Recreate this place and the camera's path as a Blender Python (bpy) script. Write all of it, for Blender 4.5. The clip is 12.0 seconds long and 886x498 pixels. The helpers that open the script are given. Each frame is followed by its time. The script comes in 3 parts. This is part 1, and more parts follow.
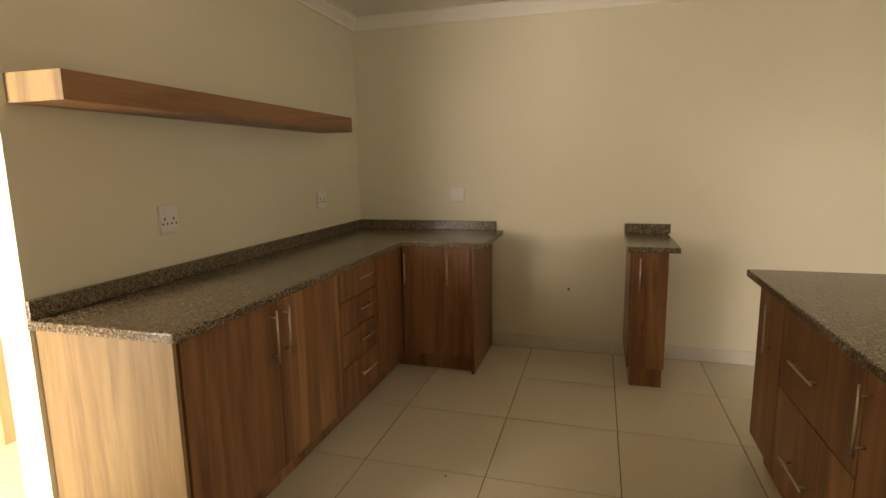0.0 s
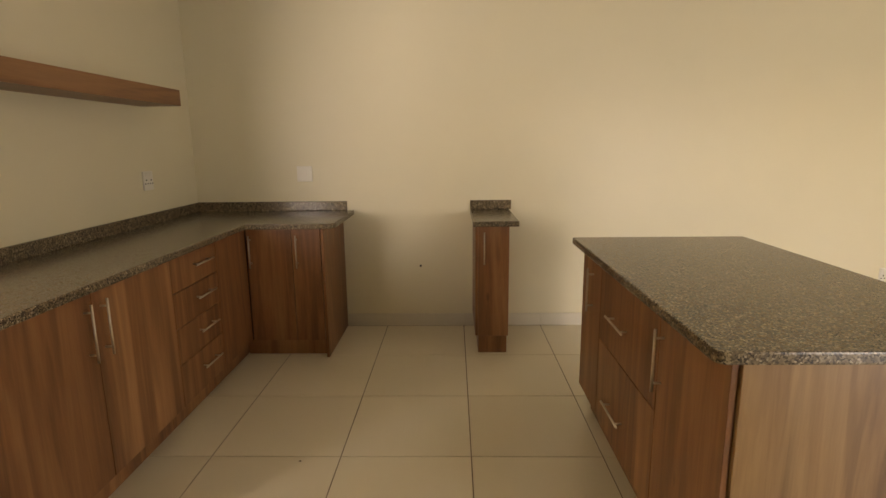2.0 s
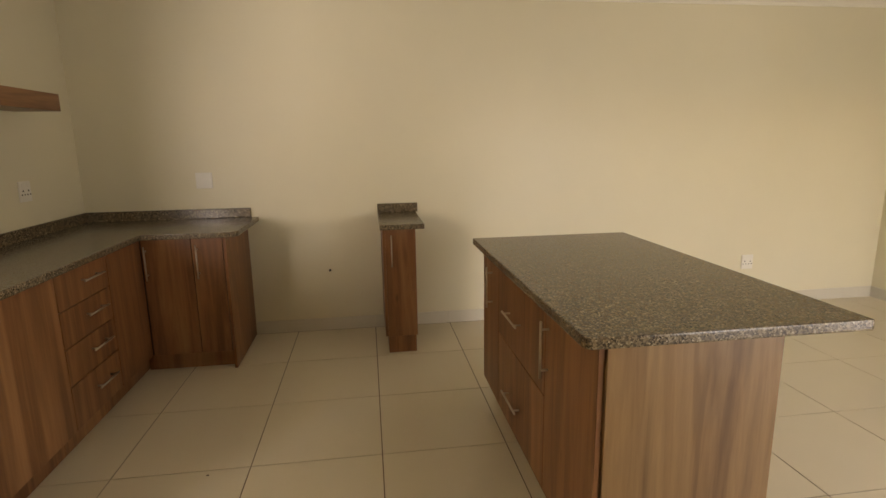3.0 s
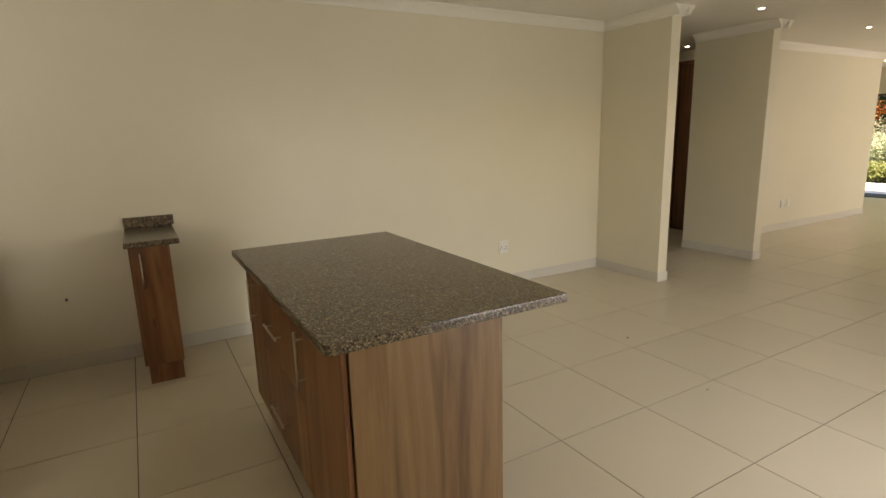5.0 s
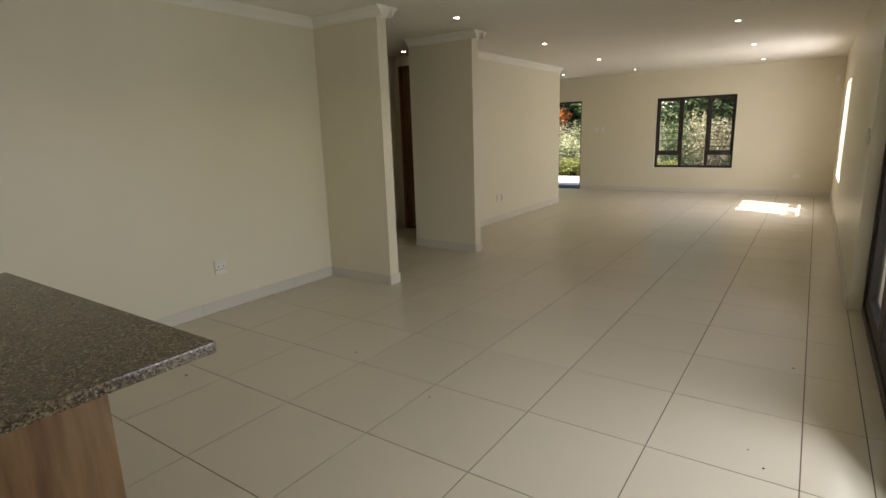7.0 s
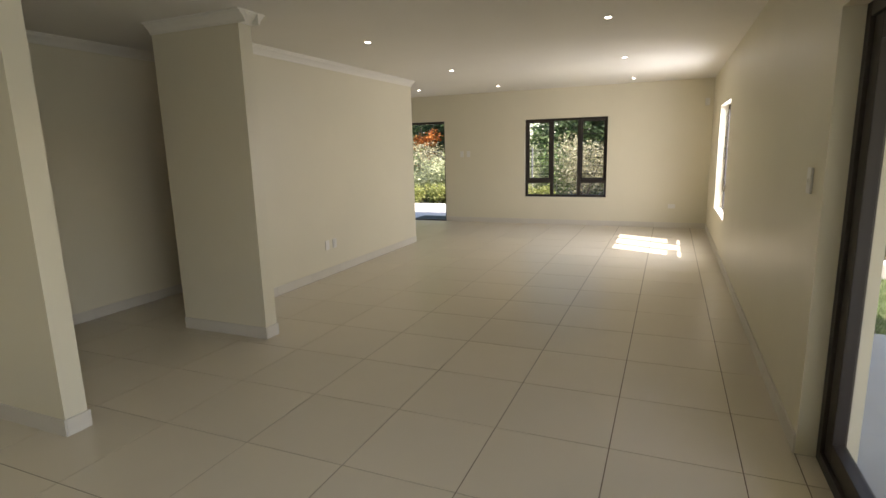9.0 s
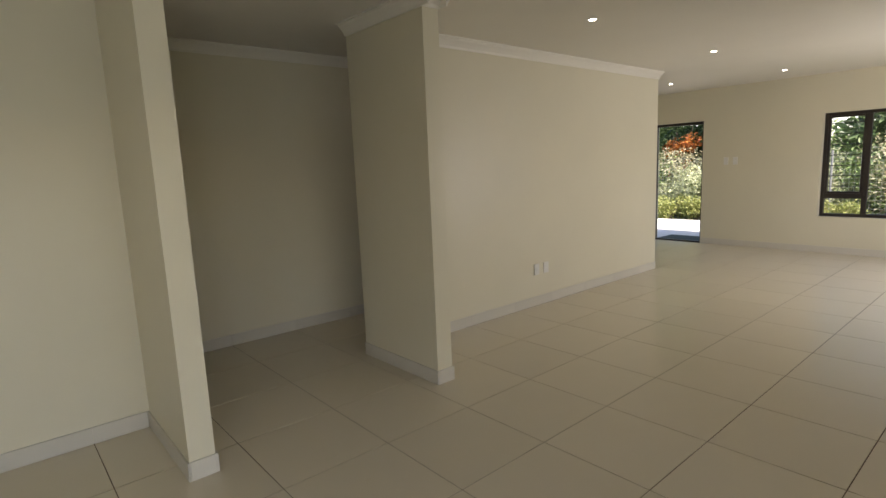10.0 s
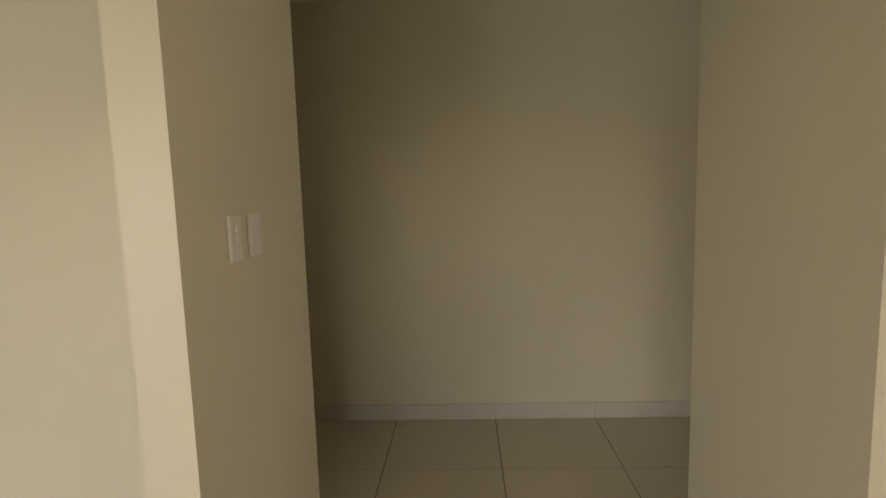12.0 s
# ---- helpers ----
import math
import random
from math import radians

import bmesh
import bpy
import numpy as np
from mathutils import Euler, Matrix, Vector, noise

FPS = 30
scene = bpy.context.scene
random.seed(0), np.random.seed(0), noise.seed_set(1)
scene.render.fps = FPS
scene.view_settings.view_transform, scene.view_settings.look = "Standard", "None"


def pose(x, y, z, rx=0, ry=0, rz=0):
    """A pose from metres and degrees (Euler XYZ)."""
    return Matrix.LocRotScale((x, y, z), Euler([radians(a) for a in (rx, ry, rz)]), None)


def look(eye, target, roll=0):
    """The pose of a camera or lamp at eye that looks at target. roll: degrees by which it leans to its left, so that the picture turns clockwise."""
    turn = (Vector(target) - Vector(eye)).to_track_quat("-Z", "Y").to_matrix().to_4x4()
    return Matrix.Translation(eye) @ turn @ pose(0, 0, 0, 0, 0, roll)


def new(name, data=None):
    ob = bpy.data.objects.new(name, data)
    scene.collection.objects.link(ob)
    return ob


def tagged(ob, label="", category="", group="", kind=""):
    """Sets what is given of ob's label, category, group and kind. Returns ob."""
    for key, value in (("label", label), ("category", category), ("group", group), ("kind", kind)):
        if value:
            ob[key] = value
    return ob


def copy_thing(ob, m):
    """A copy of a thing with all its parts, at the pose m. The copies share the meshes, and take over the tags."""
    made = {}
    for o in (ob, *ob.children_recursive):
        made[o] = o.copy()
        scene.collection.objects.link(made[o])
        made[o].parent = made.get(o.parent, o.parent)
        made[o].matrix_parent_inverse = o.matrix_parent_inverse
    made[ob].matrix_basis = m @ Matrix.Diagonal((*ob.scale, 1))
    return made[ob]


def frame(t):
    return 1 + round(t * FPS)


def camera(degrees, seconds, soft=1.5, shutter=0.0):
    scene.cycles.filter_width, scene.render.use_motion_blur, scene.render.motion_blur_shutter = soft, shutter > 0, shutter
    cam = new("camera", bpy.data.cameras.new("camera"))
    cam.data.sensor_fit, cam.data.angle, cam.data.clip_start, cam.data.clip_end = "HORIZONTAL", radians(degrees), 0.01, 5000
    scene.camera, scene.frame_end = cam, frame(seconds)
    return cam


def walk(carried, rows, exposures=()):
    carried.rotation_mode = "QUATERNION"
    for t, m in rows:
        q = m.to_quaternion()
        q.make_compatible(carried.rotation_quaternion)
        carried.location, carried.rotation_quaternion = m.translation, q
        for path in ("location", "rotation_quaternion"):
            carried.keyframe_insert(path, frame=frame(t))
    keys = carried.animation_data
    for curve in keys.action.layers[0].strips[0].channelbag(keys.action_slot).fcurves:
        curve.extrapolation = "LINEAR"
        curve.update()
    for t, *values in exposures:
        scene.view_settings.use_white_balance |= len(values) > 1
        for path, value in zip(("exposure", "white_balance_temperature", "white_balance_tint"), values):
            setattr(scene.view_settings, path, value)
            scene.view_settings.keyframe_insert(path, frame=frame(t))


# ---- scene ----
cam = camera(79.6, 12.0)
PATH = [
    (0, (-0.134, -2.824, 1.441), (-0.691, -0.93, 1.122), -0.9),
    (0.5, (-0.126, -2.825, 1.427), (-0.566, -0.904, 1.083), -1.0),
    (1, (-0.108, -2.804, 1.42), (-0.431, -0.866, 1.048), -0.9),
    (1.5, (-0.084, -2.807, 1.402), (-0.282, -0.854, 1.02), -0.7),
    (2, (-0.073, -2.814, 1.413), (-0.115, -0.852, 1.024), -0.6),
    (2.5, (-0.013, -2.851, 1.43), (0.08, -0.892, 1.039), -0.9),
    (3, (-0.015, -2.905, 1.45), (0.255, -0.963, 1.055), -0.9),
    (5, (0.159, -2.97, 1.481), (1.129, -1.271, 1.063), -1.6),
    (5.5, (0.189, -3.011, 1.473), (1.314, -1.41, 1.059), -1.6),
    (6, (0.269, -3.005, 1.485), (1.54, -1.52, 1.061), -1.7),
    (6.5, (0.387, -2.953, 1.481), (1.831, -1.636, 1.053), -1.4),
    (7, (0.671, -2.918, 1.463), (2.274, -1.802, 1.031), -1.9),
    (8.8, (2.611, -2.681, 1.497), (4.436, -1.951, 1.125), -1.8),
    (9, (2.841, -2.613, 1.521), (4.649, -1.843, 1.147), -1.5),
    (9.5, (3.396, -2.492, 1.527), (5.029, -1.393, 1.173), -2.0),
    (10, (3.91, -2.296, 1.49), (5.197, -0.797, 1.182), -2.4),
    (10.5, (4.39, -1.908, 1.447), (5.371, -0.191, 1.149), -1.9),
    (11, (4.832, -1.601, 1.475), (5.302, 0.321, 1.184), -2.1),
    (11.5, (5.107, -1.161, 1.49), (5.246, 0.813, 1.196), -1.9),
    (12, (5.262, -0.731, 1.418), (5.18, 1.253, 1.183), -1.7),
]
walk(cam, [(t, look(eye, aim, lean)) for t, eye, aim, lean in PATH],
     ((0, 2.5, 9200, 27), (1.5, 2.78, 9200, 28), (3, 2.62, 8800, 27), (5.5, 2.1, 7650, 22), (7, 1.75, 7000, 21), (9, 1.9, 6750, 20), (10.5, 1.83, 6900, 21), (12, 2.4, 7600, 24)))
# ---- end of walk

# ---- world, sun, exposure ----
SUN_EL, SUN_DIR = radians(48.5), Vector((0.43, 0.90))
world = bpy.data.worlds.new("sky")
scene.world = world
world.use_nodes = True
wn = world.node_tree.nodes
sky = wn.new("ShaderNodeTexSky")
sky.sky_type, sky.sun_disc = "NISHITA", False
sky.sun_elevation = SUN_EL
sky.sun_rotation = math.atan2(-SUN_DIR.x, -SUN_DIR.y)
wn["Background"].inputs["Strength"].default_value = 0.15
world.node_tree.links.new(sky.outputs["Color"], wn["Background"].inputs["Color"])
sun = new("sun", bpy.data.lights.new("sun", "SUN"))
sun.data.energy, sun.data.angle, sun.data.color = 4.8, radians(0.5), (1.0, 0.95, 0.86)
sd = SUN_DIR.normalized() * math.cos(SUN_EL)
sun.matrix_world = look((0, 0, 0), (sd.x, sd.y, -math.sin(SUN_EL)))


def window_light(name, x, y, z, w, h, power, target, color=(1.0, 0.97, 0.92)):
    lamp = new(name, bpy.data.lights.new(name, "AREA"))
    lamp.data.shape, lamp.data.size, lamp.data.size_y = "RECTANGLE", w, h
    lamp.data.energy, lamp.data.color = power, color
    lamp.matrix_world = look((x, y, z), target)
    return lamp


window_light("scullery_daylight", -2.55, -3.30, 1.15, 0.95, 1.9, 30, (-2.3, 0, 1.0), (0.86, 0.94, 1.0))
window_light("patio_daylight", 2.66, -3.48, 1.05, 1.85, 1.8, 10.5, (1.2, 0, 0.95), (0.78, 0.90, 1.0))
window_light("lounge_window_daylight", 10.9, -3.47, 1.27, 1.5, 1.42, 27, (10.9, 0, 0.7), (0.88, 0.94, 1.0))

# ---- materials ----


class Nodes:
    """A node material with one principled shader."""

    def __init__(self, name, rough=0.5, metal=0.0):
        self.m = bpy.data.materials.new(name)
        self.m.use_nodes = True
        self.t = self.m.node_tree
        self.p = self.t.nodes["Principled BSDF"]
        self.p.inputs["Roughness"].default_value = rough
        self.p.inputs["Metallic"].default_value = metal
        self.co = self.node("ShaderNodeTexCoord").outputs["Object"]

    def node(self, kind, **values):
        n = self.t.nodes.new(kind)
        for k, v in values.items():
            n.inputs[k].default_value = v
        return n

    def link(self, a, b):
        self.t.links.new(a, b)

    def mapped(self, scale, offset=None):
        n = self.node("ShaderNodeMapping")
        n.inputs["Scale"].default_value = scale
        self.link(self.co, n.inputs["Vector"])
        if offset is not None:
            self.link(offset, n.inputs["Location"])
        return n.outputs["Vector"]

    def noise(self, vec, scale, detail=4.0, rough=0.55, distortion=0.0):
        n = self.node("ShaderNodeTexNoise", Scale=scale, Detail=detail, Roughness=rough, Distortion=distortion)
        self.link(vec, n.inputs["Vector"])
        return n.outputs["Fac"]

    def ramp(self, fac, *stops):
        n = self.node("ShaderNodeValToRGB")
        e = n.color_ramp.elements
        while len(e) < len(stops):
            e.new(0.5)
        for el, (at, c) in zip(e, stops):
            el.position, el.color = at, (*c, 1)
        self.link(fac, n.inputs["Fac"])
        return n.outputs["Color"]

    def mix(self, fac, a, b, mode="MIX"):
        n = self.t.nodes.new("ShaderNodeMixRGB")
        n.blend_type = mode
        for sock, v in zip(n.inputs, (fac, a, b)):
            if hasattr(v, "links"):
                self.link(v, sock)
            else:
                sock.default_value = v if not isinstance(v, tuple) else (*v, 1)
        return n.outputs["Color"]

    def color(self, c):
        self.link(c, self.p.inputs["Base Color"])

    def bump(self, height, strength, distance=0.002):
        n = self.node("ShaderNodeBump", Strength=strength, Distance=distance)
        self.link(height, n.inputs["Height"])
        self.link(n.outputs["Normal"], self.p.inputs["Normal"])

    def random(self):
        return self.node("ShaderNodeObjectInfo").outputs["Random"]


def paint(name, c, rough=0.42, var=0.05):
    n = Nodes(name, rough)
    big = n.noise(n.mapped((1, 1, 1)), 0.9, 5, 0.6)
    lo = tuple(v * (1 - var) for v in c)
    n.color(n.ramp(big, (0.3, lo), (0.7, c)))
    n.bump(n.noise(n.mapped((1, 1, 1)), 160, 3), 0.06)
    return n.m


def wood(name, dark, mid, light, along="z", rough=0.4):
    n = Nodes(name, rough)
    shift = n.node("ShaderNodeVectorMath")
    shift.operation = "SCALE"
    shift.inputs[0].default_value = (7, 13, 5)
    n.link(n.random(), shift.inputs["Scale"])
    s = {"z": (1, 1, 0.07), "y": (1, 0.07, 1), "x": (0.07, 1, 1)}[along]
    v = n.mapped(s, shift.outputs[0])
    bands = n.noise(v, 5.5, 2, 0.5, 0.7)
    streak = n.noise(v, 15, 3, 0.55, 1.0)
    fine = n.noise(v, 130, 4, 0.65)
    c = n.ramp(bands, (0.34, dark), (0.47, mid), (0.56, tuple(q * 0.8 for q in mid)), (0.68, light))
    c = n.mix(0.38, c, n.ramp(streak, (0.38, tuple(q * 0.75 for q in dark)), (0.5, mid), (0.66, light)))
    c = n.mix(0.10, c, n.ramp(fine, (0.35, dark), (0.6, light)))
    # knots, few and far between
    kv = n.mapped(tuple(3.2 if q == 1 else 1.1 for q in s), shift.outputs[0])
    k = n.node("ShaderNodeTexVoronoi", Scale=1.5)
    n.link(kv, k.inputs["Vector"])
    c = n.mix(n.ramp(k.outputs["Distance"], (0.02, (0.7, 0.7, 0.7)), (0.07, (0, 0, 0))), c, tuple(v * 0.45 for v in dark))
    n.color(c)
    n.bump(fine, 0.05)
    return n.m


def granite():
    n = Nodes("speckled_granite", 0.22)
    v = n.mapped((1, 1, 1))
    vo = n.node("ShaderNodeTexVoronoi", Scale=210.0)
    n.link(v, vo.inputs["Vector"])
    sep = n.node("ShaderNodeSeparateColor")
    n.link(vo.outputs["Color"], sep.inputs["Color"])
    c = n.ramp(sep.outputs["Red"], (0.0, (0.018, 0.016, 0.013)), (0.30, (0.085, 0.063, 0.038)), (0.58, (0.20, 0.152, 0.092)),
               (0.88, (0.25, 0.195, 0.125)), (1.0, (0.40, 0.33, 0.235)))
    c = n.mix(n.ramp(n.noise(v, 60, 3), (0.45, (0, 0, 0)), (0.62, (0.6, 0.6, 0.6))), c, (0.07, 0.055, 0.04))
    n.color(c)
    return n.m


def tile_material(name, c, rough):
    n = Nodes(name, rough)
    v = n.mapped((1, 1, 1))
    cloud = n.noise(v, 3, 3, 0.5)
    base = n.ramp(cloud, (0.25, tuple(q * 0.975 for q in c)), (0.75, c))
    tone = n.ramp(n.random(), (0, (0.95, 0.95, 0.95)), (1, (1, 1, 1)))
    n.color(n.mix(1.0, base, tone, "MULTIPLY"))
    n.bump(n.noise(v, 240, 2), 0.03)
    return n.m


def plain(name, c, rough=0.5, metal=0.0, var=0.12, scale=30):
    n = Nodes(name, rough, metal)
    n.color(n.ramp(n.noise(n.mapped((1, 1, 1)), scale, 4), (0.3, tuple(q * (1 - var) for q in c)), (0.7, c)))
    return n.m


def glow(name, c, strength):
    n = Nodes(name, 0.4)
    n.p.inputs["Base Color"].default_value = (0.8, 0.8, 0.8, 1)
    n.p.inputs["Emission Color"].default_value = (*c, 1)
    n.p.inputs["Emission Strength"].default_value = strength
    return n.m


def leaf_material(name, a, b, c):
    n = Nodes(name, 0.55)
    isl = n.node("ShaderNodeNewGeometry").outputs["Random Per Island"]
    n.color(n.ramp(isl, (0, a), (0.55, b), (1, c)))
    tl = n.node("ShaderNodeBsdfTranslucent")
    n.link(n.p.inputs["Base Color"].links[0].from_socket, tl.inputs["Color"])
    mx = n.node("ShaderNodeMixShader", Fac=0.45)
    n.link(n.p.outputs[0], mx.inputs[1])
    n.link(tl.outputs[0], mx.inputs[2])
    n.link(mx.outputs[0], n.t.nodes["Material Output"].inputs["Surface"])
    return n.m


def glass_material():
    n = Nodes("window_glass", 0.02)
    n.t.nodes.remove(n.p)
    tr = n.node("ShaderNodeBsdfTransparent")
    gl = n.node("ShaderNodeBsdfGlossy", Roughness=0.01)
    lw = n.node("ShaderNodeLayerWeight", Blend=0.5)
    pw = n.node("ShaderNodeMath")
    pw.operation = "POWER"
    n.link(lw.outputs["Facing"], pw.inputs[0])
    pw.inputs[1].default_value = 4.0
    fr = n.node("ShaderNodeMath")
    fr.operation = "MULTIPLY_ADD"
    n.link(pw.outputs[0], fr.inputs[0])
    fr.inputs[1].default_value, fr.inputs[2].default_value = 0.35, 0.03
    mx = n.node("ShaderNodeMixShader")
    n.link(fr.outputs[0], mx.inputs[0])
    n.link(tr.outputs[0], mx.inputs[1])
    n.link(gl.outputs[0], mx.inputs[2])
    n.link(mx.outputs[0], n.t.nodes["Material Output"].inputs["Surface"])
    return n.m


WALL = paint("cream_wall_paint", (0.73, 0.68, 0.52), 0.4)
CEIL = paint("ceiling_paint", (0.80, 0.77, 0.69), 0.6)
CORN = paint("cornice_paint", (0.82, 0.79, 0.70), 0.5, 0.02)
EXT = paint("outside_plaster", (0.76, 0.70, 0.52), 0.7)
TILE = tile_material("porcelain_tile", (0.70, 0.628, 0.485), 0.28)
SKIRT = tile_material("skirting_tile", (0.66, 0.62, 0.53), 0.3)
GROUT = plain("brown_grout", (0.17, 0.12, 0.075), 0.9)
WOODZ = wood("walnut_laminate", (0.12, 0.046, 0.019), (0.245, 0.103, 0.043), (0.40, 0.20, 0.088))
WOODY = wood("walnut_laminate_shelf", (0.13, 0.05, 0.018), (0.25, 0.11, 0.042), (0.37, 0.18, 0.08), "y")
# walnut laminate made paler, painting in the daylight on end faces
PANEL_LIT = wood("daylit_end_panel_laminate", (0.15, 0.088, 0.038), (0.265, 0.17, 0.074), (0.385, 0.27, 0.128))
# the island's walnut with some patio light on its end mixed into the colour
PANEL_MID_LIT = wood("walnut_laminate_lit_end", (0.13, 0.064, 0.027), (0.25, 0.142, 0.063), (0.38, 0.24, 0.115))
DARKDOOR = wood("dark_stained_door_timber", (0.10, 0.043, 0.018), (0.20, 0.085, 0.034), (0.30, 0.135, 0.055))
DARKEDGE = plain("dark_carcass_edge", (0.05, 0.025, 0.014), 0.6)
GRANITE = granite()
STEEL = plain("brushed_steel", (0.62, 0.58, 0.52), 0.3, 1.0, 0.1, 80)
BRONZE = plain("dark_bronze_aluminium", (0.028, 0.021, 0.017), 0.5, 0.0)
WHITE = plain("white_plastic", (0.78, 0.76, 0.70), 0.35, 0.0, 0.03)
BLACK = plain("black_slot", (0.012, 0.012, 0.012), 0.6)
PINE = wood("pale_timber", (0.38, 0.22, 0.10), (0.52, 0.33, 0.17), (0.62, 0.42, 0.24))
LAMP = glow("downlight_lens", (1.0, 0.93, 0.80), 9)
GLASS = glass_material()
GRASS = plain("lawn", (0.085, 0.11, 0.03), 0.9, 0.0, 0.65, 9)
CONC = plain("pale_concrete", (0.48, 0.46, 0.42), 0.85, 0.0, 0.15, 6)
VERANDA = plain("grey_veranda_screed", (0.30, 0.31, 0.30), 0.5, 0.0, 0.15, 4)
BARK = plain("bark", (0.09, 0.065, 0.045), 0.9, 0.0, 0.5, 18)
LEAF_DARK = leaf_material("dark_foliage", (0.016, 0.036, 0.014), (0.055, 0.10, 0.034), (0.14, 0.2, 0.07))
LEAF_MID = leaf_material("mid_foliage", (0.05, 0.10, 0.03), (0.14, 0.22, 0.07), (0.28, 0.36, 0.14))
LEAF_PALE = leaf_material("pale_foliage", (0.15, 0.18, 0.08), (0.38, 0.42, 0.23), (0.56, 0.57, 0.38))
LEAF_DRY = leaf_material("dry_straw_foliage", (0.16, 0.15, 0.08), (0.38, 0.36, 0.21), (0.55, 0.53, 0.36))
LEAF_LIME = leaf_material("lime_groundcover", (0.10, 0.13, 0.03), (0.24, 0.27, 0.07), (0.36, 0.36, 0.13))
LEAF_ORANGE = leaf_material("orange_blossom", (0.22, 0.05, 0.01), (0.42, 0.13, 0.02), (0.5, 0.22, 0.05))
WIRE = plain("galvanised_wire", (0.16, 0.17, 0.16), 0.6, 0.3)
MAT = plain("dark_green_coir", (0.025, 0.04, 0.03), 0.95, 0.0, 0.5, 120)

# ---- mesh helpers ----


def box(bm, x0, x1, y0, y1, z0, z1, bevel=0.0):
    m = Matrix.LocRotScale(((x0 + x1) / 2, (y0 + y1) / 2, (z0 + z1) / 2), None, (x1 - x0, y1 - y0, z1 - z0))
    vs = bmesh.ops.create_cube(bm, size=1.0, matrix=m)["verts"]
    if bevel:
        es = list({e for v in vs for e in v.link_edges})
        bmesh.ops.bevel(bm, geom=es, offset=bevel, segments=2, profile=0.6, affect="EDGES")
    return bm


def rod(bm, a, b, r0, r1=None, seg=10):
    a, b = Vector(a), Vector(b)
    d = b - a
    m = Matrix.Translation((a + b) / 2) @ d.to_track_quat("Z", "Y").to_matrix().to_4x4()
    bmesh.ops.create_cone(bm, cap_ends=True, segments=seg, radius1=r0, radius2=r0 if r1 is None else r1, depth=d.length, matrix=m)
    return bm


def mesh_of(name, bm, material, smooth=False):
    me = bpy.data.meshes.new(name)
    if smooth:
        for f in bm.faces:
            f.smooth = True
    bm.to_mesh(me)
    bm.free()
    me.materials.append(material)
    return me


def part(name, bm, material, parent=None, label="", smooth=False):
    ob = new(name, mesh_of(name, bm, material, smooth))
    ob.parent = parent
    if label:
        tagged(ob, label)
    return ob


def solid(name, bm, material, label, category, kind="", group="", smooth=False):
    return tagged(part(name, bm, material, None, "", smooth), label, category, group, kind)


def thing(name, at, label, category, group="", kind=""):
    ob = new(name)
    ob.empty_display_size = 0.1
    ob.location = at
    return tagged(ob, label, category, group, kind)


def under(parent, name, bm, material, label="", smooth=False):
    """A part whose mesh is given in world places."""
    ob = part(name, bm, material, None, label, smooth)
    ob.parent = parent
    top, off = parent, Vector()
    while top:
        off += top.location
        top = top.parent
    ob.data.transform(Matrix.Translation(-off))
    return ob


def B():
    return bmesh.new()


# ---- the house: plan ----
XL, YB, YR, XF = -2.03, 1.21, -3.25, 13.15     # kitchen end wall, kitchen back wall, garden wall, far wall
CEILING, TW, TP = 2.56, 0.14, 0.09
P1, P2, YS = (4.515, 4.64), (6.13, 6.26), 0.395  # the two stub walls beside the passage
YE, LWE = 2.38, 10.69                            # end wall of the passage, end of the long wall


def wall(name, along, u0, u1, v0, v1, openings=(), label="cream painted plaster wall", top=CEILING, material=None):
    """A wall along x or y from u0 to u1, v0 to v1 thick, with openings (u0, u1, z0, z1) through it."""
    bm = B()

    def put(a, b, z0, z1):
        if b - a > 1e-4 and z1 - z0 > 1e-4:
            box(bm, *((a, b, v0, v1) if along == "x" else (v0, v1, a, b)), z0, z1)
    at = u0
    for a, b, z0, z1 in sorted(openings):
        put(at, a, 0, top)
        put(a, b, 0, z0)
        put(a, b, z1, top)
        at = b
    put(at, u1, 0, top)
    return solid(name, bm, material or WALL, label, "wall", "structure")


WIN1 = (-1.545, 0.0, 0.53, 2.01)
DOOR = (1.675, 2.56, 0.0, 2.05)
WIN2 = (10.16, 11.62, 0.53, 2.01)
PATIO = (1.70, 5.69, 0.0, 2.06)
wall("wall_kitchen_back", "x", XL - TW, P1[0], YB, YB + TP)
wall("wall_kitchen_left", "y", -1.515, YB, XL - TW, XL)
# unseen piece, added to keep the scullery lamp off the kitchen back wall
wall("wall_scullery_jamb", "y", YR, -2.47, XL - TW, XL)
wall("wall_stub_kitchen", "y", YS, YB + TP, P1[0], P1[1])
wall("wall_stub_lounge", "y", YS, YB + TP, P2[0], P2[1])
wall("wall_lounge_long", "x", P2[1], LWE, YB, YB + TP)
wall("wall_passage_end", "x", 2.0, 10.55, YE, YE + TW)
LOBBY = (3.75, 7.15)                             # the two ends of the passage, each with a door
LEAFY = (YB + TP + 0.09, YE - 0.09, 0.0, 2.42)
wall("wall_passage_west", "y", YB + TP, YE, LOBBY[0] - 0.12, LOBBY[0], (LEAFY,))
wall("wall_passage_east", "y", YB + TP, YE, LOBBY[1], LOBBY[1] + 0.12, (LEAFY,))
wall("wall_hall_side", "y", YB + TP, 3.1, 10.55, LWE)
wall("wall_hall_north", "x", LWE, XF, 3.1, 3.24)
wall("wall_far", "y", YR, 3.24, XF, XF + 0.23, (WIN1, DOOR))
wall("wall_garden", "x", -4.7, XF + 0.23, YR - 0.25, YR, ((-3.08, -2.05, 0.0, 2.1), PATIO, WIN2))
wall("wall_scullery_west", "y", YR, YB + TW, -4.7, -4.56)
wall("wall_scullery_north", "x", -4.56, XL - TW, -0.6, -0.46)

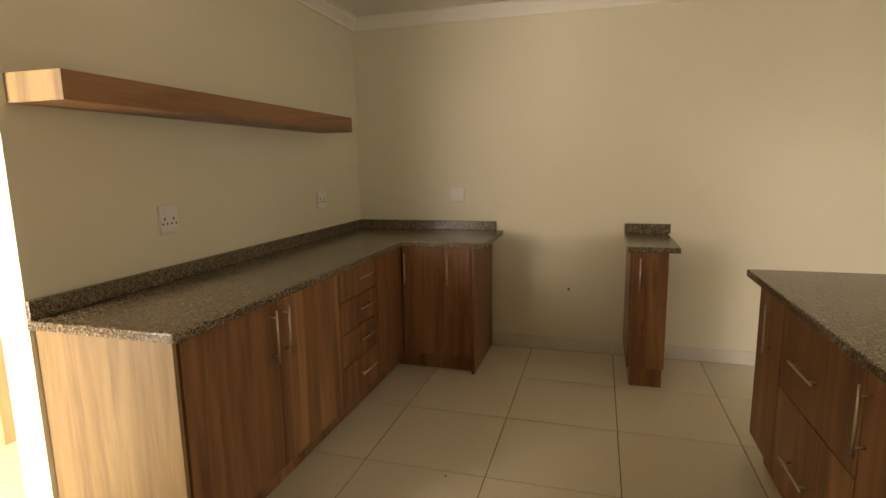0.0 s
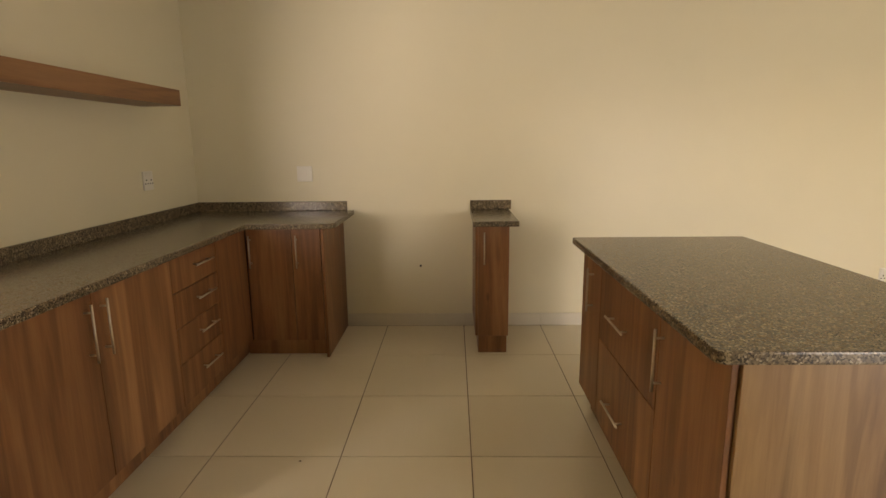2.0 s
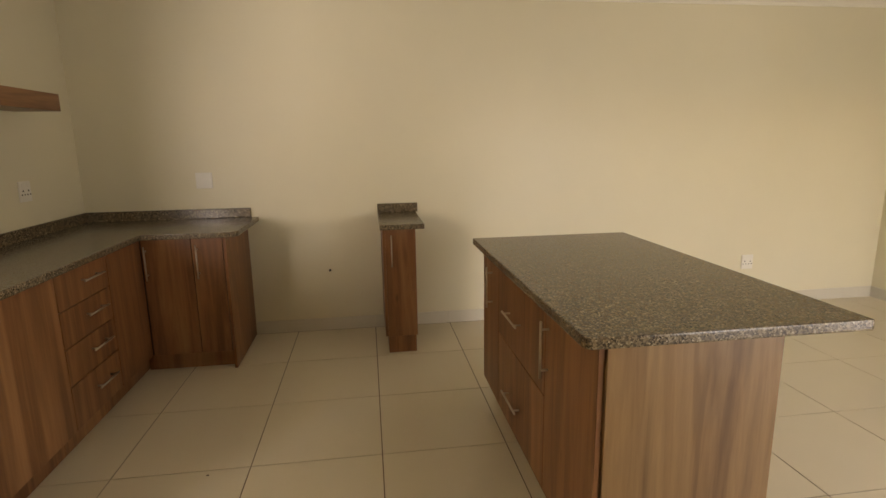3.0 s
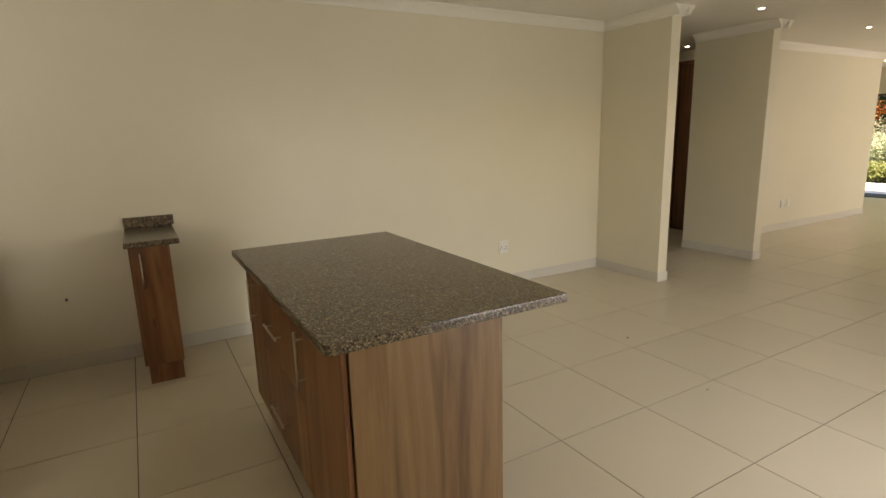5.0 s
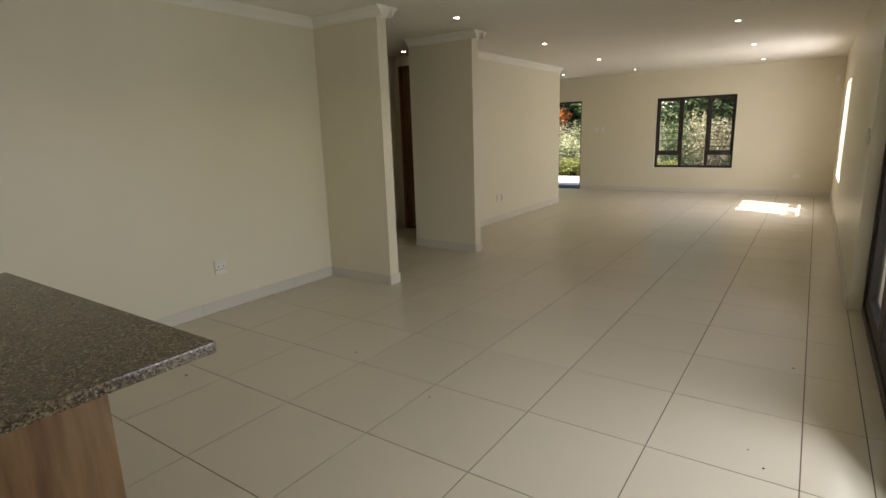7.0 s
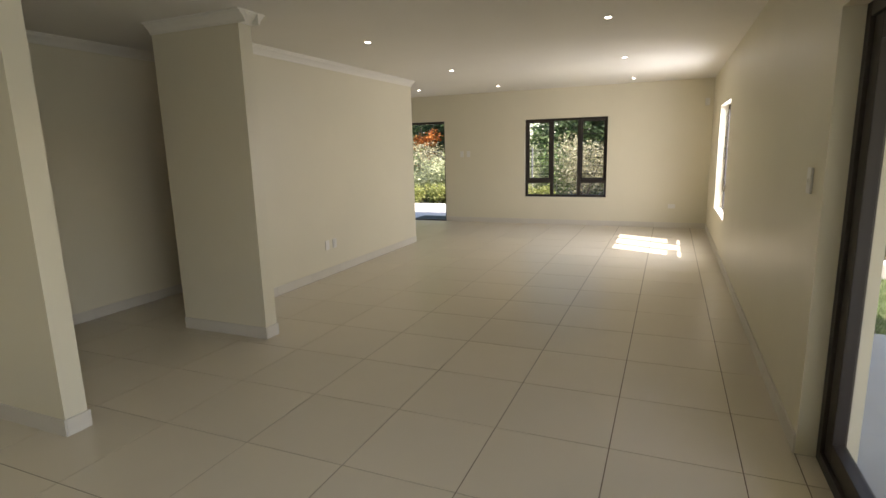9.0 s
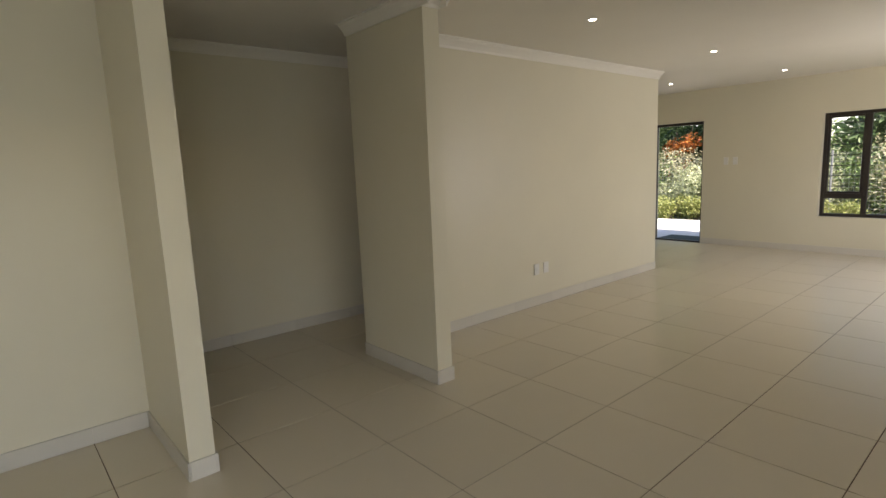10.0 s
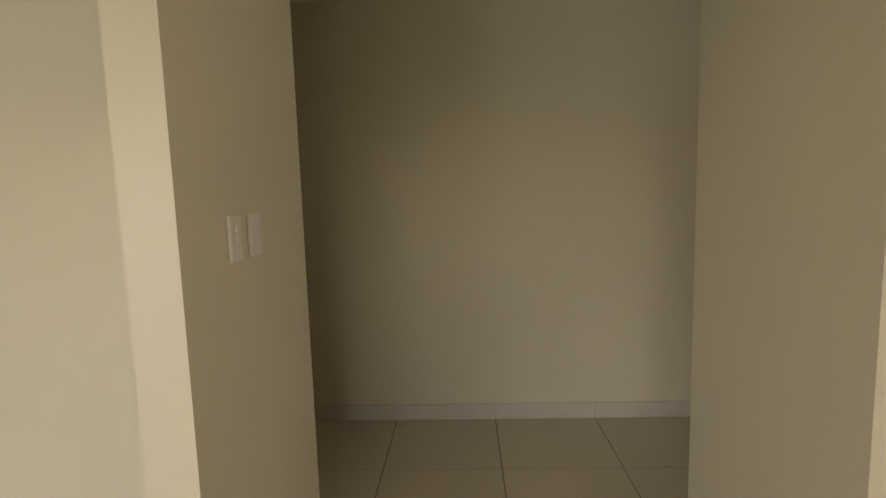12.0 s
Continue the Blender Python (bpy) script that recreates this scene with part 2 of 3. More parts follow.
bm = B()
box(bm, -4.7, XF + 0.23, YR - 0.25, 3.24, CEILING, CEILING + 0.12)
solid("ceiling", bm, CEIL, "off-white painted flat ceiling with small downlights", "ceiling", "structure")
bm = B()
box(bm, -5.2, XF + 0.45, YR - 0.68, 3.8, CEILING + 0.13, CEILING + 0.26)
solid("roof_slab", bm, EXT, "plain roof slab over the house", "roof", "structure")


def cornice(along, u0, u1, at, side):
    """A moulded ceiling cornice along a wall face; side: the way the wall faces."""
    prof = [(0, 0), (0, -0.085), (0.012, -0.085), (0.016, -0.068), (0.034, -0.046), (0.056, -0.026), (0.062, -0.012), (0.078, -0.012), (0.078, 0)]
    bm = B()
    rows = []
    for u in (u0, u1):
        rows.append([bm.verts.new((u, at + side * (d + 0.001), CEILING - 0.001 + h) if along == "x" else (at + side * (d + 0.001), u, CEILING - 0.001 + h)) for d, h in prof])
    for i in range(len(prof)):
        j = (i + 1) % len(prof)
        bm.faces.new((rows[0][i], rows[0][j], rows[1][j], rows[1][i]))
    bm.faces.new(rows[0])
    bm.faces.new(rows[1])
    bmesh.ops.recalc_face_normals(bm, faces=bm.faces)
    return solid("cornice", bm, CORN, "white moulded plaster cornice under the ceiling", "cornice", "structure")


cornice("x", XL, P1[0], YB, -1)
cornice("y", -1.515, YB, XL, 1)
cornice("y", YS - 0.078, YB, P1[0], -1)
cornice("x", P1[0], P1[1], YS, -1)
cornice("y", YS - 0.078, YB + TP, P1[1], 1)
cornice("y", YS - 0.078, YB + TP, P2[0], -1)
cornice("x", P2[0], P2[1], YS, -1)
cornice("y", YS - 0.078, YB, P2[1], 1)
cornice("x", P2[1], LWE, YB, -1)
cornice("x", LOBBY[0], LOBBY[1], YE, -1)

# ---- openings: windows and doors ----


def bar_frame(parent, name, axis, at, depth, u0, u1, z0, z1, w, label=""):
    """A rectangular aluminium frame of four profiles."""
    bm = B()
    for a, b, c, d in ((u0, u0 + w, z0, z1), (u1 - w, u1, z0, z1), (u0 + w, u1 - w, z0, z0 + w), (u0 + w, u1 - w, z1 - w, z1)):
        box(bm, *((at, at + depth, a, b) if axis == "x" else (a, b, at, at + depth)), c, d, 0.004)
    return under(parent, name, bm, BRONZE, label)


def pane(parent, axis, at, u0, u1, z0, z1):
    bm = B()
    box(bm, *((at, at + 0.006, u0, u1) if axis == "x" else (u0, u1, at, at + 0.006)), z0, z1)
    ob = under(parent, "pane", bm, GLASS)
    ob.visible_shadow = False
    return ob


def window(name, axis, at, u0, u1, z0, z1, inside, label):
    """Three lights: two side sashes over small fixed panes, one tall middle light; bars before the sashes."""
    mid = (at, (u0 + u1) / 2, z0) if axis == "x" else ((u0 + u1) / 2, at, z0)
    w = thing(name, mid, label, "window", "", "structure")
    bar_frame(w, "window_frame", axis, at, 0.06, u0, u1, z0, z1, 0.045)
    third = (u1 - u0) / 3
    for k in (1, 2):
        u = u0 + third * k
        bm = B()
        box(bm, *((at, at + 0.06, u - 0.032, u + 0.032) if axis == "x" else (u - 0.032, u + 0.032, at, at + 0.06)), z0 + 0.045, z1 - 0.045, 0.004)
        under(w, "mullion", bm, BRONZE)
    zs = z0 + 0.30
    for k in range(3):
        a = u0 + third * k + (0.045 if k == 0 else 0.032)
        b = u0 + third * (k + 1) - (0.045 if k == 2 else 0.032)
        if k == 1:
            pane(w, axis, at + 0.03, a, b, z0 + 0.045, z1 - 0.045)
            continue
        bm = B()
        box(bm, *((at, at + 0.06, a, b) if axis == "x" else (a, b, at, at + 0.06)), zs - 0.035, zs + 0.035, 0.004)
        under(w, "transom", bm, BRONZE)
        bar_frame(w, "sash", axis, at + 0.01, 0.05, a, b, zs + 0.035, z1 - 0.045, 0.028)
        pane(w, axis, at + 0.03, a + 0.028, b - 0.028, zs + 0.063, z1 - 0.073)
        pane(w, axis, at + 0.03, a, b, z0 + 0.045, zs - 0.035)
        for i in range(7):
            z = zs + 0.14 + i * 0.148
            v = at + 0.03 + inside * 0.05
            p, q = ((v, a, z), (v, b, z)) if axis == "x" else ((a, v, z), (b, v, z))
            under(w, "burglar_bar", rod(B(), p, q, 0.0055, seg=8), BRONZE)
    return w


window("window_1", "x", XF + 0.08, *WIN1, -1, "dark bronze three-light window with horizontal burglar bars")
window("window_2", "y", YR - 0.16, *WIN2, 1, "dark bronze three-light window with horizontal burglar bars")
bm = B()
box(bm, WIN2[0], WIN2[1], YR - 0.10, YR - 0.002, WIN2[2] + 0.001, WIN2[2] + 0.018, 0.004)
solid("window_sill", bm, WHITE, "white painted inside window sill", "sill", "structure")

# glazed patio door in the garden wall
patio = thing("door_1", ((PATIO[0] + PATIO[1]) / 2, YR - 0.1, 0), "dark bronze aluminium glazed four-leaf door, closed", "door", "", "structure")
bar_frame(patio, "door_frame", "y", YR - 0.175, 0.09, PATIO[0], PATIO[1], 0.0, PATIO[3], 0.06)
LEAF = (PATIO[1] - PATIO[0] - 0.124) / 4
mid = PATIO[1] - 0.062 - LEAF
for k in range(4):
    a, b = PATIO[0] + 0.062 + LEAF * k + 0.003, PATIO[0] + 0.062 + LEAF * (k + 1) - 0.003
    bar_frame(patio, "door_leaf", "y", YR - 0.155, 0.055, a, b, 0.062, PATIO[3] - 0.062, 0.10)
    pane(patio, "y", YR - 0.130, a + 0.1, b - 0.1, 0.162, PATIO[3] - 0.162)
hx = mid + 0.055
bm = B()
box(bm, hx - 0.018, hx + 0.018, YR - 0.100, YR - 0.088, 0.93, 1.15, 0.004)
plate = under(patio, "handle_plate", bm, BLACK)
bm = rod(B(), (hx, YR - 0.093, 1.07), (hx, YR - 0.047, 1.07), 0.010)
rod(bm, (hx - 0.01, YR - 0.047, 1.07), (hx + 0.06, YR - 0.047, 1.072), 0.010, 0.009)
rod(bm, (hx + 0.055, YR - 0.047, 1.072), (hx + 0.115, YR - 0.043, 1.09), 0.009, 0.007)
under(patio, "lever_handle", bm, BLACK, "black lever handle", True)

# entrance opening in the far wall
entry = thing("door_2", (XF + 0.1, (DOOR[0] + DOOR[1]) / 2, 0), "slim dark frame of the open entrance doorway", "door frame", "", "structure")
bm = B()
for a, b, c, d in ((DOOR[0], DOOR[0] + 0.04, 0, DOOR[3]), (DOOR[1] - 0.04, DOOR[1], 0, DOOR[3]), (DOOR[0] + 0.04, DOOR[1] - 0.04, DOOR[3] - 0.045, DOOR[3])):
    box(bm, XF + 0.06, XF + 0.14, a, b, c, d, 0.004)
under(entry, "door_frame", bm, BRONZE)
bm = B()
box(bm, XF + 0.05, XF + 0.16, DOOR[0] + 0.04, DOOR[1] - 0.04, 0.0, 0.018, 0.003)
under(entry, "threshold", bm, BRONZE)

# flush timber doors at both ends of the passage


def passage_door(name, x, way):
    """A closed flush door in its timber frame; way: the way it faces."""
    y0, y1, _, top = LEAFY
    d = thing(name, (x, (y0 + y1) / 2, 0), "dark brown timber door, closed, at the passage end", "door", "", "structure")
    lo, hi = sorted((x + way * 0.012, x - way * 0.10))
    bm = B()
    for a, b, c, e in ((y0, y0 + 0.04, 0.001, top), (y1 - 0.04, y1, 0.001, top), (y0 + 0.04, y1 - 0.04, top - 0.04, top)):
        box(bm, lo, hi, a + 0.001, b - 0.001, c, e - 0.001, 0.003)
    under(d, "door_frame", bm, DARKDOOR)
    lo, hi = sorted((x - way * 0.015, x - way * 0.055))
    leaf = under(d, "leaf", box(B(), lo, hi, y0 + 0.044, y1 - 0.044, 0.008, top - 0.044, 0.002), DARKDOOR)
    hy, f = y0 + 0.11, x - way * 0.015
    bm = rod(B(), (f, hy, 1.02), (f + way * 0.05, hy, 1.02), 0.009)
    rod(bm, (f + way * 0.05, hy - 0.01, 1.02), (f + way * 0.05, hy + 0.11, 1.02), 0.009, 0.008)
    under(leaf, "lever_handle", bm, STEEL, "brushed steel lever handle", True)


passage_door("door_3", LOBBY[0], 1)
passage_door("door_4", LOBBY[1], -1)

# ---- kitchen joinery ----


def handle(parent, p, along, length, out):
    """A steel bar handle: rod and two posts; p is its middle on the door's face, out the way it stands off."""
    p, o = Vector(p), Vector(out)
    d = Vector((0, 0, 1)) if along == "z" else Vector((1, 0, 0)) if along == "x" else Vector((0, 1, 0))
    bm = rod(B(), p + o * 0.03 - d * length / 2, p + o * 0.03 + d * length / 2, 0.005)
    for s in (-1, 1):
        rod(bm, p + d * s * (length / 2 - 0.03), p + o * 0.03 + d * s * (length / 2 - 0.03), 0.0045, seg=8)
    top, off = parent, Vector()
    ob = part("handle", bm, STEEL, None, "brushed steel bar handle", True)
    while top:
        off += top.location
        top = top.parent
    ob.parent = parent
    ob.data.transform(Matrix.Translation(-off))
    return ob


def front(unit, name, x0, x1, y0, y1, z0, z1, material=None):
    bm = B()
    box(bm, x0, x1, y0, y1, z0, z1, 0.0015)
    return under(unit, name, bm, material or WOODZ)


FX = -1.43   # front of the long run
U = 0.885    # under the worktops
G = 0.0022
# two-door unit; the daylight on its end panel is put into the colour
u = thing("base_cabinet", (-1.74, -0.93, 0), "walnut laminate base cabinet with two doors and end panel coloured as daylit", "cabinet")
front(u, "body", XL + 0.003, FX - 0.02, -1.478, -0.372, 0.12, U, DARKEDGE)
front(u, "end_panel", XL + 0.003, FX - 0.008, -1.497, -1.4795, 0.0, U, PANEL_LIT)
front(u, "toe_kick", XL + 0.05, FX - 0.07, -1.478, -0.372, 0.0, 0.119)
for a, b, hy in ((-1.476, -0.93, -0.975), (-0.93, -0.37, -0.885)):
    d = front(u, "door", FX - 0.018, FX, a + G, b - G, 0.125, U - 0.004)
    handle(d, (FX, hy, 0.735), "z", 0.225, (1, 0, 0))
# four drawers
u = thing("drawer_unit", (-1.74, -0.12, 0), "walnut laminate unit with four drawers", "cabinet")
front(u, "body", XL + 0.003, FX - 0.02, -0.368, 0.118, 0.12, U, DARKEDGE)
front(u, "toe_kick", XL + 0.05, FX - 0.07, -0.37, 0.119, 0.0, 0.119)
zs = (0.125, 0.345, 0.53, 0.71, U - 0.004)
for a, b in zip(zs, zs[1:]):
    d = front(u, "drawer", FX - 0.018, FX, -0.37 + G, 0.12 - G, a + G, b - G)
    handle(d, (FX, -0.07, (a + b) / 2 + 0.015), "y", 0.20, (1, 0, 0))
# corner filler
u = thing("corner_cabinet", (-1.74, 0.5, 0), "walnut laminate corner cabinet with plain filler panel", "cabinet")
front(u, "body", XL + 0.003, FX - 0.02, 0.122, YB - 0.003, 0.12, U, DARKEDGE)
front(u, "filler_panel", FX - 0.018, FX, 0.12 + G, 0.556, 0.125, U - 0.004)
front(u, "toe_kick", XL + 0.05, FX - 0.07, 0.122, YB - 0.005, 0.0, 0.119)
# back run: two doors
u = thing("base_cabinet", (-1.18, 0.88, 0), "walnut laminate base cabinet with two unequal doors", "cabinet")
front(u, "body", FX - 0.018, -0.94, 0.582, YB - 0.003, 0.12, U, DARKEDGE)
front(u, "end_panel", -0.9385, -0.92, 0.565, YB - 0.003, 0.0, U)
front(u, "toe_kick", FX - 0.06, -0.94, 0.63, YB - 0.005, 0.0, 0.119)
for a, b, hx in ((FX + 0.004, -1.13, FX + 0.03), (-1.13, -0.94, -1.095)):
    d = front(u, "door", a + G, b - G, 0.56, 0.578, 0.125, U - 0.004)
    handle(d, (hx, 0.56, 0.735), "z", 0.215, (0, -1, 0))


def rounded_slab(pts, z0, z1, radii, bevel=0.006):
    """A slab with the outline pts, whose corners are rounded by radii."""
    bm = B()
    out = []
    n = len(pts)
    for i, (p, r) in enumerate(zip(pts, radii)):
        p = Vector(p)
        if not r:
            out.append(p)
            continue
        a, b = (Vector(pts[i - 1]) - p).normalized(), (Vector(pts[(i + 1) % n]) - p).normalized()
        for k in range(6):
            t = k / 5
            s, e = p + a * r, p + b * r
            out.append(s * (1 - t) ** 2 + p * 2 * t * (1 - t) + e * t * t)
    lo = [bm.verts.new((q.x, q.y, z0)) for q in out]
    f = bm.faces.new(lo)
    up = bmesh.ops.extrude_face_region(bm, geom=[f])["geom"]
    for v in up:
        if isinstance(v, bmesh.types.BMVert):
            v.co.z = z1
    bmesh.ops.recalc_face_normals(bm, faces=bm.faces)
    rim = [e for e in bm.edges if abs(e.verts[0].co.z - e.verts[1].co.z) < 1e-6]
    bmesh.ops.bevel(bm, geom=rim, offset=bevel, segments=2, profile=0.6, affect="EDGES")
    return bm


W0, W1 = 0.888, 0.922
w = thing("worktop", (-1.6, 0, W0), "speckled grey-brown granite L-shaped worktop on the cabinets", "worktop")
under(w, "slab", rounded_slab([(XL + 0.002, -1.52), (-1.40, -1.52), (-1.40, 0.50), (-0.835, 0.50), (-0.835, YB - 0.002), (XL + 0.002, YB - 0.002)],
                              W0, W1, (0, 0.02, 0.012, 0.06, 0, 0)), GRANITE)
bm = B()
box(bm, XL + 0.002, XL + 0.022, -1.52, YB - 0.023, W1 + 0.0005, 0.992, 0.003)
under(w, "upstand", bm, GRANITE)
bm = B()
box(bm, XL + 0.002, -0.885, YB - 0.022, YB - 0.002, W1 + 0.0005, 0.992, 0.003)
under(w, "upstand", bm, GRANITE)

# narrow cabinet beside the cooker space
u = thing("narrow_cabinet", (0.185, 0.9, 0), "narrow walnut laminate base cabinet with one door", "cabinet")
front(u, "body", 0.068, 0.285, 0.652, YB - 0.012, 0.12, U, WOODZ)
d = front(u, "door", 0.086, 0.29, 0.632, 0.650, 0.125, U - 0.004)
handle(d, (0.125, 0.632, 0.735), "z", 0.215, (0, -1, 0))
front(u, "toe_kick", 0.088, 0.281, 0.645, YB - 0.03, 0.0, 0.119)
w = thing("narrow_worktop", (0.2, 0.87, W0), "small speckled granite worktop with upstand", "worktop")
under(w, "slab", rounded_slab([(0.05, 0.55), (0.345, 0.55), (0.345, YB - 0.002), (0.05, YB - 0.002)], W0, W1, (0.008, 0.008, 0, 0)), GRANITE)
bm = B()
box(bm, 0.05, 0.358, YB - 0.022, YB - 0.002, W1 + 0.0005, 0.992, 0.003)
under(w, "upstand", bm, GRANITE)

# island
u = thing("kitchen_island", (0.88, -0.85, 0), "walnut laminate kitchen island with drawers, doors and end panel", "cabinet")
front(u, "body", 0.62, 1.145, -1.578, -0.12, 0.13, U, DARKEDGE)
# this end is coloured lighter than the fronts for the light it faces
front(u, "end_panel", 0.622, 1.162, -1.60, -1.5795, 0.0, U, PANEL_MID_LIT)
front(u, "end_panel", 0.602, 1.162, -0.118, -0.10, 0.13, U)
front(u, "back_panel", 1.1465, 1.162, -1.578, -0.12, 0.0, U)
front(u, "toe_kick", 0.66, 1.14, -1.578, -0.14, 0.0, 0.129)
IX = 0.60
d = front(u, "door", IX, IX + 0.018, -0.445 + G, -0.12 - G, 0.132, U - 0.004)
handle(d, (IX, -0.31, 0.71), "z", 0.215, (-1, 0, 0))
for z0, z1, hz in ((0.132, 0.518, 0.29), (0.518, U - 0.004, 0.682)):
    d = front(u, "drawer", IX, IX + 0.018, -1.145 + G, -0.445 - G, z0 + G, z1 - G)
    handle(d, (IX, -0.74, hz), "y", 0.225, (-1, 0, 0))
d = front(u, "door", IX, IX + 0.018, -1.59, -1.145 - G, 0.132, U - 0.004)
handle(d, (IX, -1.18, 0.715), "z", 0.215, (-1, 0, 0))
w = thing("island_worktop", (1.0, -0.83, W0), "speckled grey-brown granite slab on the island", "worktop")
under(w, "slab", rounded_slab([(0.55, -1.615), (1.44, -1.615), (1.44, -0.04), (0.55, -0.04)], W0, W1, (0.03, 0.01, 0.01, 0.01)), GRANITE)

# floating shelf on the end wall
s = thing("floating_shelf", (-1.9, -0.44, 1.72), "thick floating walnut laminate wall shelf", "shelf")
bm = B()
box(bm, XL + 0.001, -1.78, -1.475, 0.60, 1.660, 1.757, 0.0015)
under(s, "box", bm, WOODY)
# end cap paler than the box: daylight from its side painted in
bm = B()
box(bm, XL + 0.001, -1.7805, -1.4815, -1.4755, 1.6605, 1.7565, 0.001)
under(s, "end_cap", bm, PANEL_LIT, "laminate end cap coloured as daylit")

# scullery: pale timber door leaf standing beyond the opening
d = thing("timber_door", (-3.5, -0.95, 0), "pale timber door standing in the next room", "door")
bm = B()
box(bm, -3.95, -3.19, -0.955, -0.915, 0.03, 2.03, 0.003)
under(d, "leaf", bm, PINE)
bm = B()
box(bm, -3.187, -3.11, -0.97, -0.88, 0.0, 2.08, 0.003)
under(d, "jamb", bm, PINE)

# ---- plates, lamps, small fittings ----


def on_wall(bm, face, u, z):
    """Turn a plate built in x-z, looking to -y, onto a wall: face is (axis, place, way)."""
    axis, at, way = face
    if axis == "y":
        m = Matrix.Translation((u, at, z)) @ Matrix.Rotation(0 if way < 0 else math.pi, 4, "Z")
    else:
        m = Matrix.Translation((at, u, z)) @ Matrix.Rotation(math.pi / 2 if way > 0 else -math.pi / 2, 4, "Z")
    bm.transform(m)
    return bm


def plate_thing(name, face, u, z, w, h, marks, label, category="socket", rockers=()):
    axis, at, way = face
    ob = thing(name, (u, at, z) if axis == "y" else (at, u, z), label, category)
    bm = B()
    box(bm, -w / 2, w / 2, -0.013, -0.001, -h / 2, h / 2, 0.004)
    under(ob, "plate", on_wall(bm, face, u, z), WHITE)
    for mx, mz, mw, mh in rockers:
        bm = B()
        box(bm, mx - mw / 2, mx + mw / 2, -0.0175, -0.0135, mz - mh / 2, mz + mh / 2, 0.0012)
        under(ob, "rocker", on_wall(bm, face, u, z), WHITE)
    for mx, mz, mw, mh in marks:
        bm = B()
        box(bm, mx - mw / 2, mx + mw / 2, -0.0150, -0.0132, mz - mh / 2, mz + mh / 2)
        under(ob, "slot", on_wall(bm, face, u, z), BLACK)
    return ob


def holes(sx, sz):
    return [(sx - 0.013, sz, 0.007, 0.008), (sx + 0.013, sz, 0.007, 0.008), (sx, sz + 0.022, 0.008, 0.010)]


LEFT, BACK, LONG, FAR, GARDEN = ("x", XL, 1), ("y", YB, -1), ("y", YB, -1), ("x", XF, -1), ("y", YR, 1)
rock2 = [(-0.024, 0.038, 0.016, 0.022), (0.024, 0.038, 0.016, 0.022)]
plate_thing("wall_socket", LEFT, -0.85, 1.205, 0.105, 0.13, holes(-0.026, -0.018) + holes(0.026, -0.018), "white double wall socket above the worktop", rockers=rock2)
plate_thing("wall_socket", LEFT, 0.56, 1.20, 0.105, 0.12, holes(-0.026, -0.018) + holes(0.026, -0.018), "white double wall socket above the worktop", rockers=rock2)
plate_thing("isolator_switch", BACK, -1.195, 1.20, 0.115, 0.115, [(0, 0.002, 0.008, 0.008)], "white stove isolator plate", "switch", [(0, 0, 0.03, 0.045)])
plate_thing("wall_socket", BACK, 3.23, 0.385, 0.105, 0.125, holes(-0.026, -0.018) + holes(0.026, -0.018), "white low double wall socket above the skirting", rockers=rock2)
for x in (8.19, 8.345):
    plate_thing("wall_socket", LONG, x, 0.385, 0.075, 0.115, [], "white low wall plate on the lounge wall", rockers=[(0, 0, 0.03, 0.04)])
for y in (0.665, 0.80):
    plate_thing("light_switch", ("x", P1[1], 1), y, 1.295, 0.072, 0.125, [], "white rocker light switch plate", "switch",
                [(0, 0.026, 0.012, 0.018), (0, 0, 0.012, 0.018), (0, -0.026, 0.012, 0.018)])
plate_thing("light_switch", GARDEN, 5.92, 1.32, 0.075, 0.125, [], "white rocker light switch plate beside the door", "switch", [(0, 0, 0.014, 0.02)])
for y in (1.16, 1.30):
    plate_thing("light_switch", FAR, y, 1.38, 0.07, 0.12, [], "white light switch near the entrance", "switch", [(0, 0, 0.012, 0.018)])
plate_thing("wall_socket", FAR, -2.68, 0.39, 0.12, 0.075, [], "white low wall socket", rockers=[(0, 0, 0.04, 0.02)])
# alarm sensor in the far corner
bm = B()
box(bm, XF - 0.055, XF - 0.001, -3.19, -3.12, 2.11, 2.23, 0.012)
solid("alarm_sensor", bm, WHITE, "small white alarm sensor high in the corner", "sensor")
# gas or water stub in the cooker space
bm = rod(B(), (-0.333, YB - 0.001, 0.486), (-0.333, YB - 0.02, 0.486), 0.008)
rod(bm, (-0.333, YB - 0.019, 0.486), (-0.333, YB - 0.028, 0.486), 0.005)
solid("pipe_stub", bm, BRONZE, "small dark pipe stub in the wall", "pipe", smooth=True)

lamp = thing("downlight", (5.42, 0.13, CEILING), "small round white recessed downlight, lit", "downlight", "ceiling downlights")
bm = B()
for r0, r1, z0, z1 in ((0.034, 0.027, -0.006, -0.001),):
    ring = []
    for r, z in ((0.027, -0.001), (0.027, -0.006), (0.033, -0.006), (0.036, -0.001)):
        ring.append([bm.verts.new((r * math.cos(k * math.tau / 24), r * math.sin(k * math.tau / 24), z)) for k in range(24)])
    for a, b in zip(ring, ring[1:]):
        for k in range(24):
            bm.faces.new((a[k], a[(k + 1) % 24], b[(k + 1) % 24], b[k]))
part("trim_ring", bm, WHITE, lamp)
bm = B()
bmesh.ops.create_cone(bm, cap_ends=True, segments=24, radius1=0.026, radius2=0.026, depth=0.003, matrix=Matrix.Translation((0, 0, -0.003)))
part("lens", bm, LAMP, lamp)
for x, y in ((7.65, 0.18), (9.9, 0.2), (12.15, 0.22), (11.9, 1.64), (7.75, -2.08), (10.05, -2.04), (12.4, -2.0), (6.8, 1.9)):
    copy_thing(lamp, pose(x, y, CEILING))

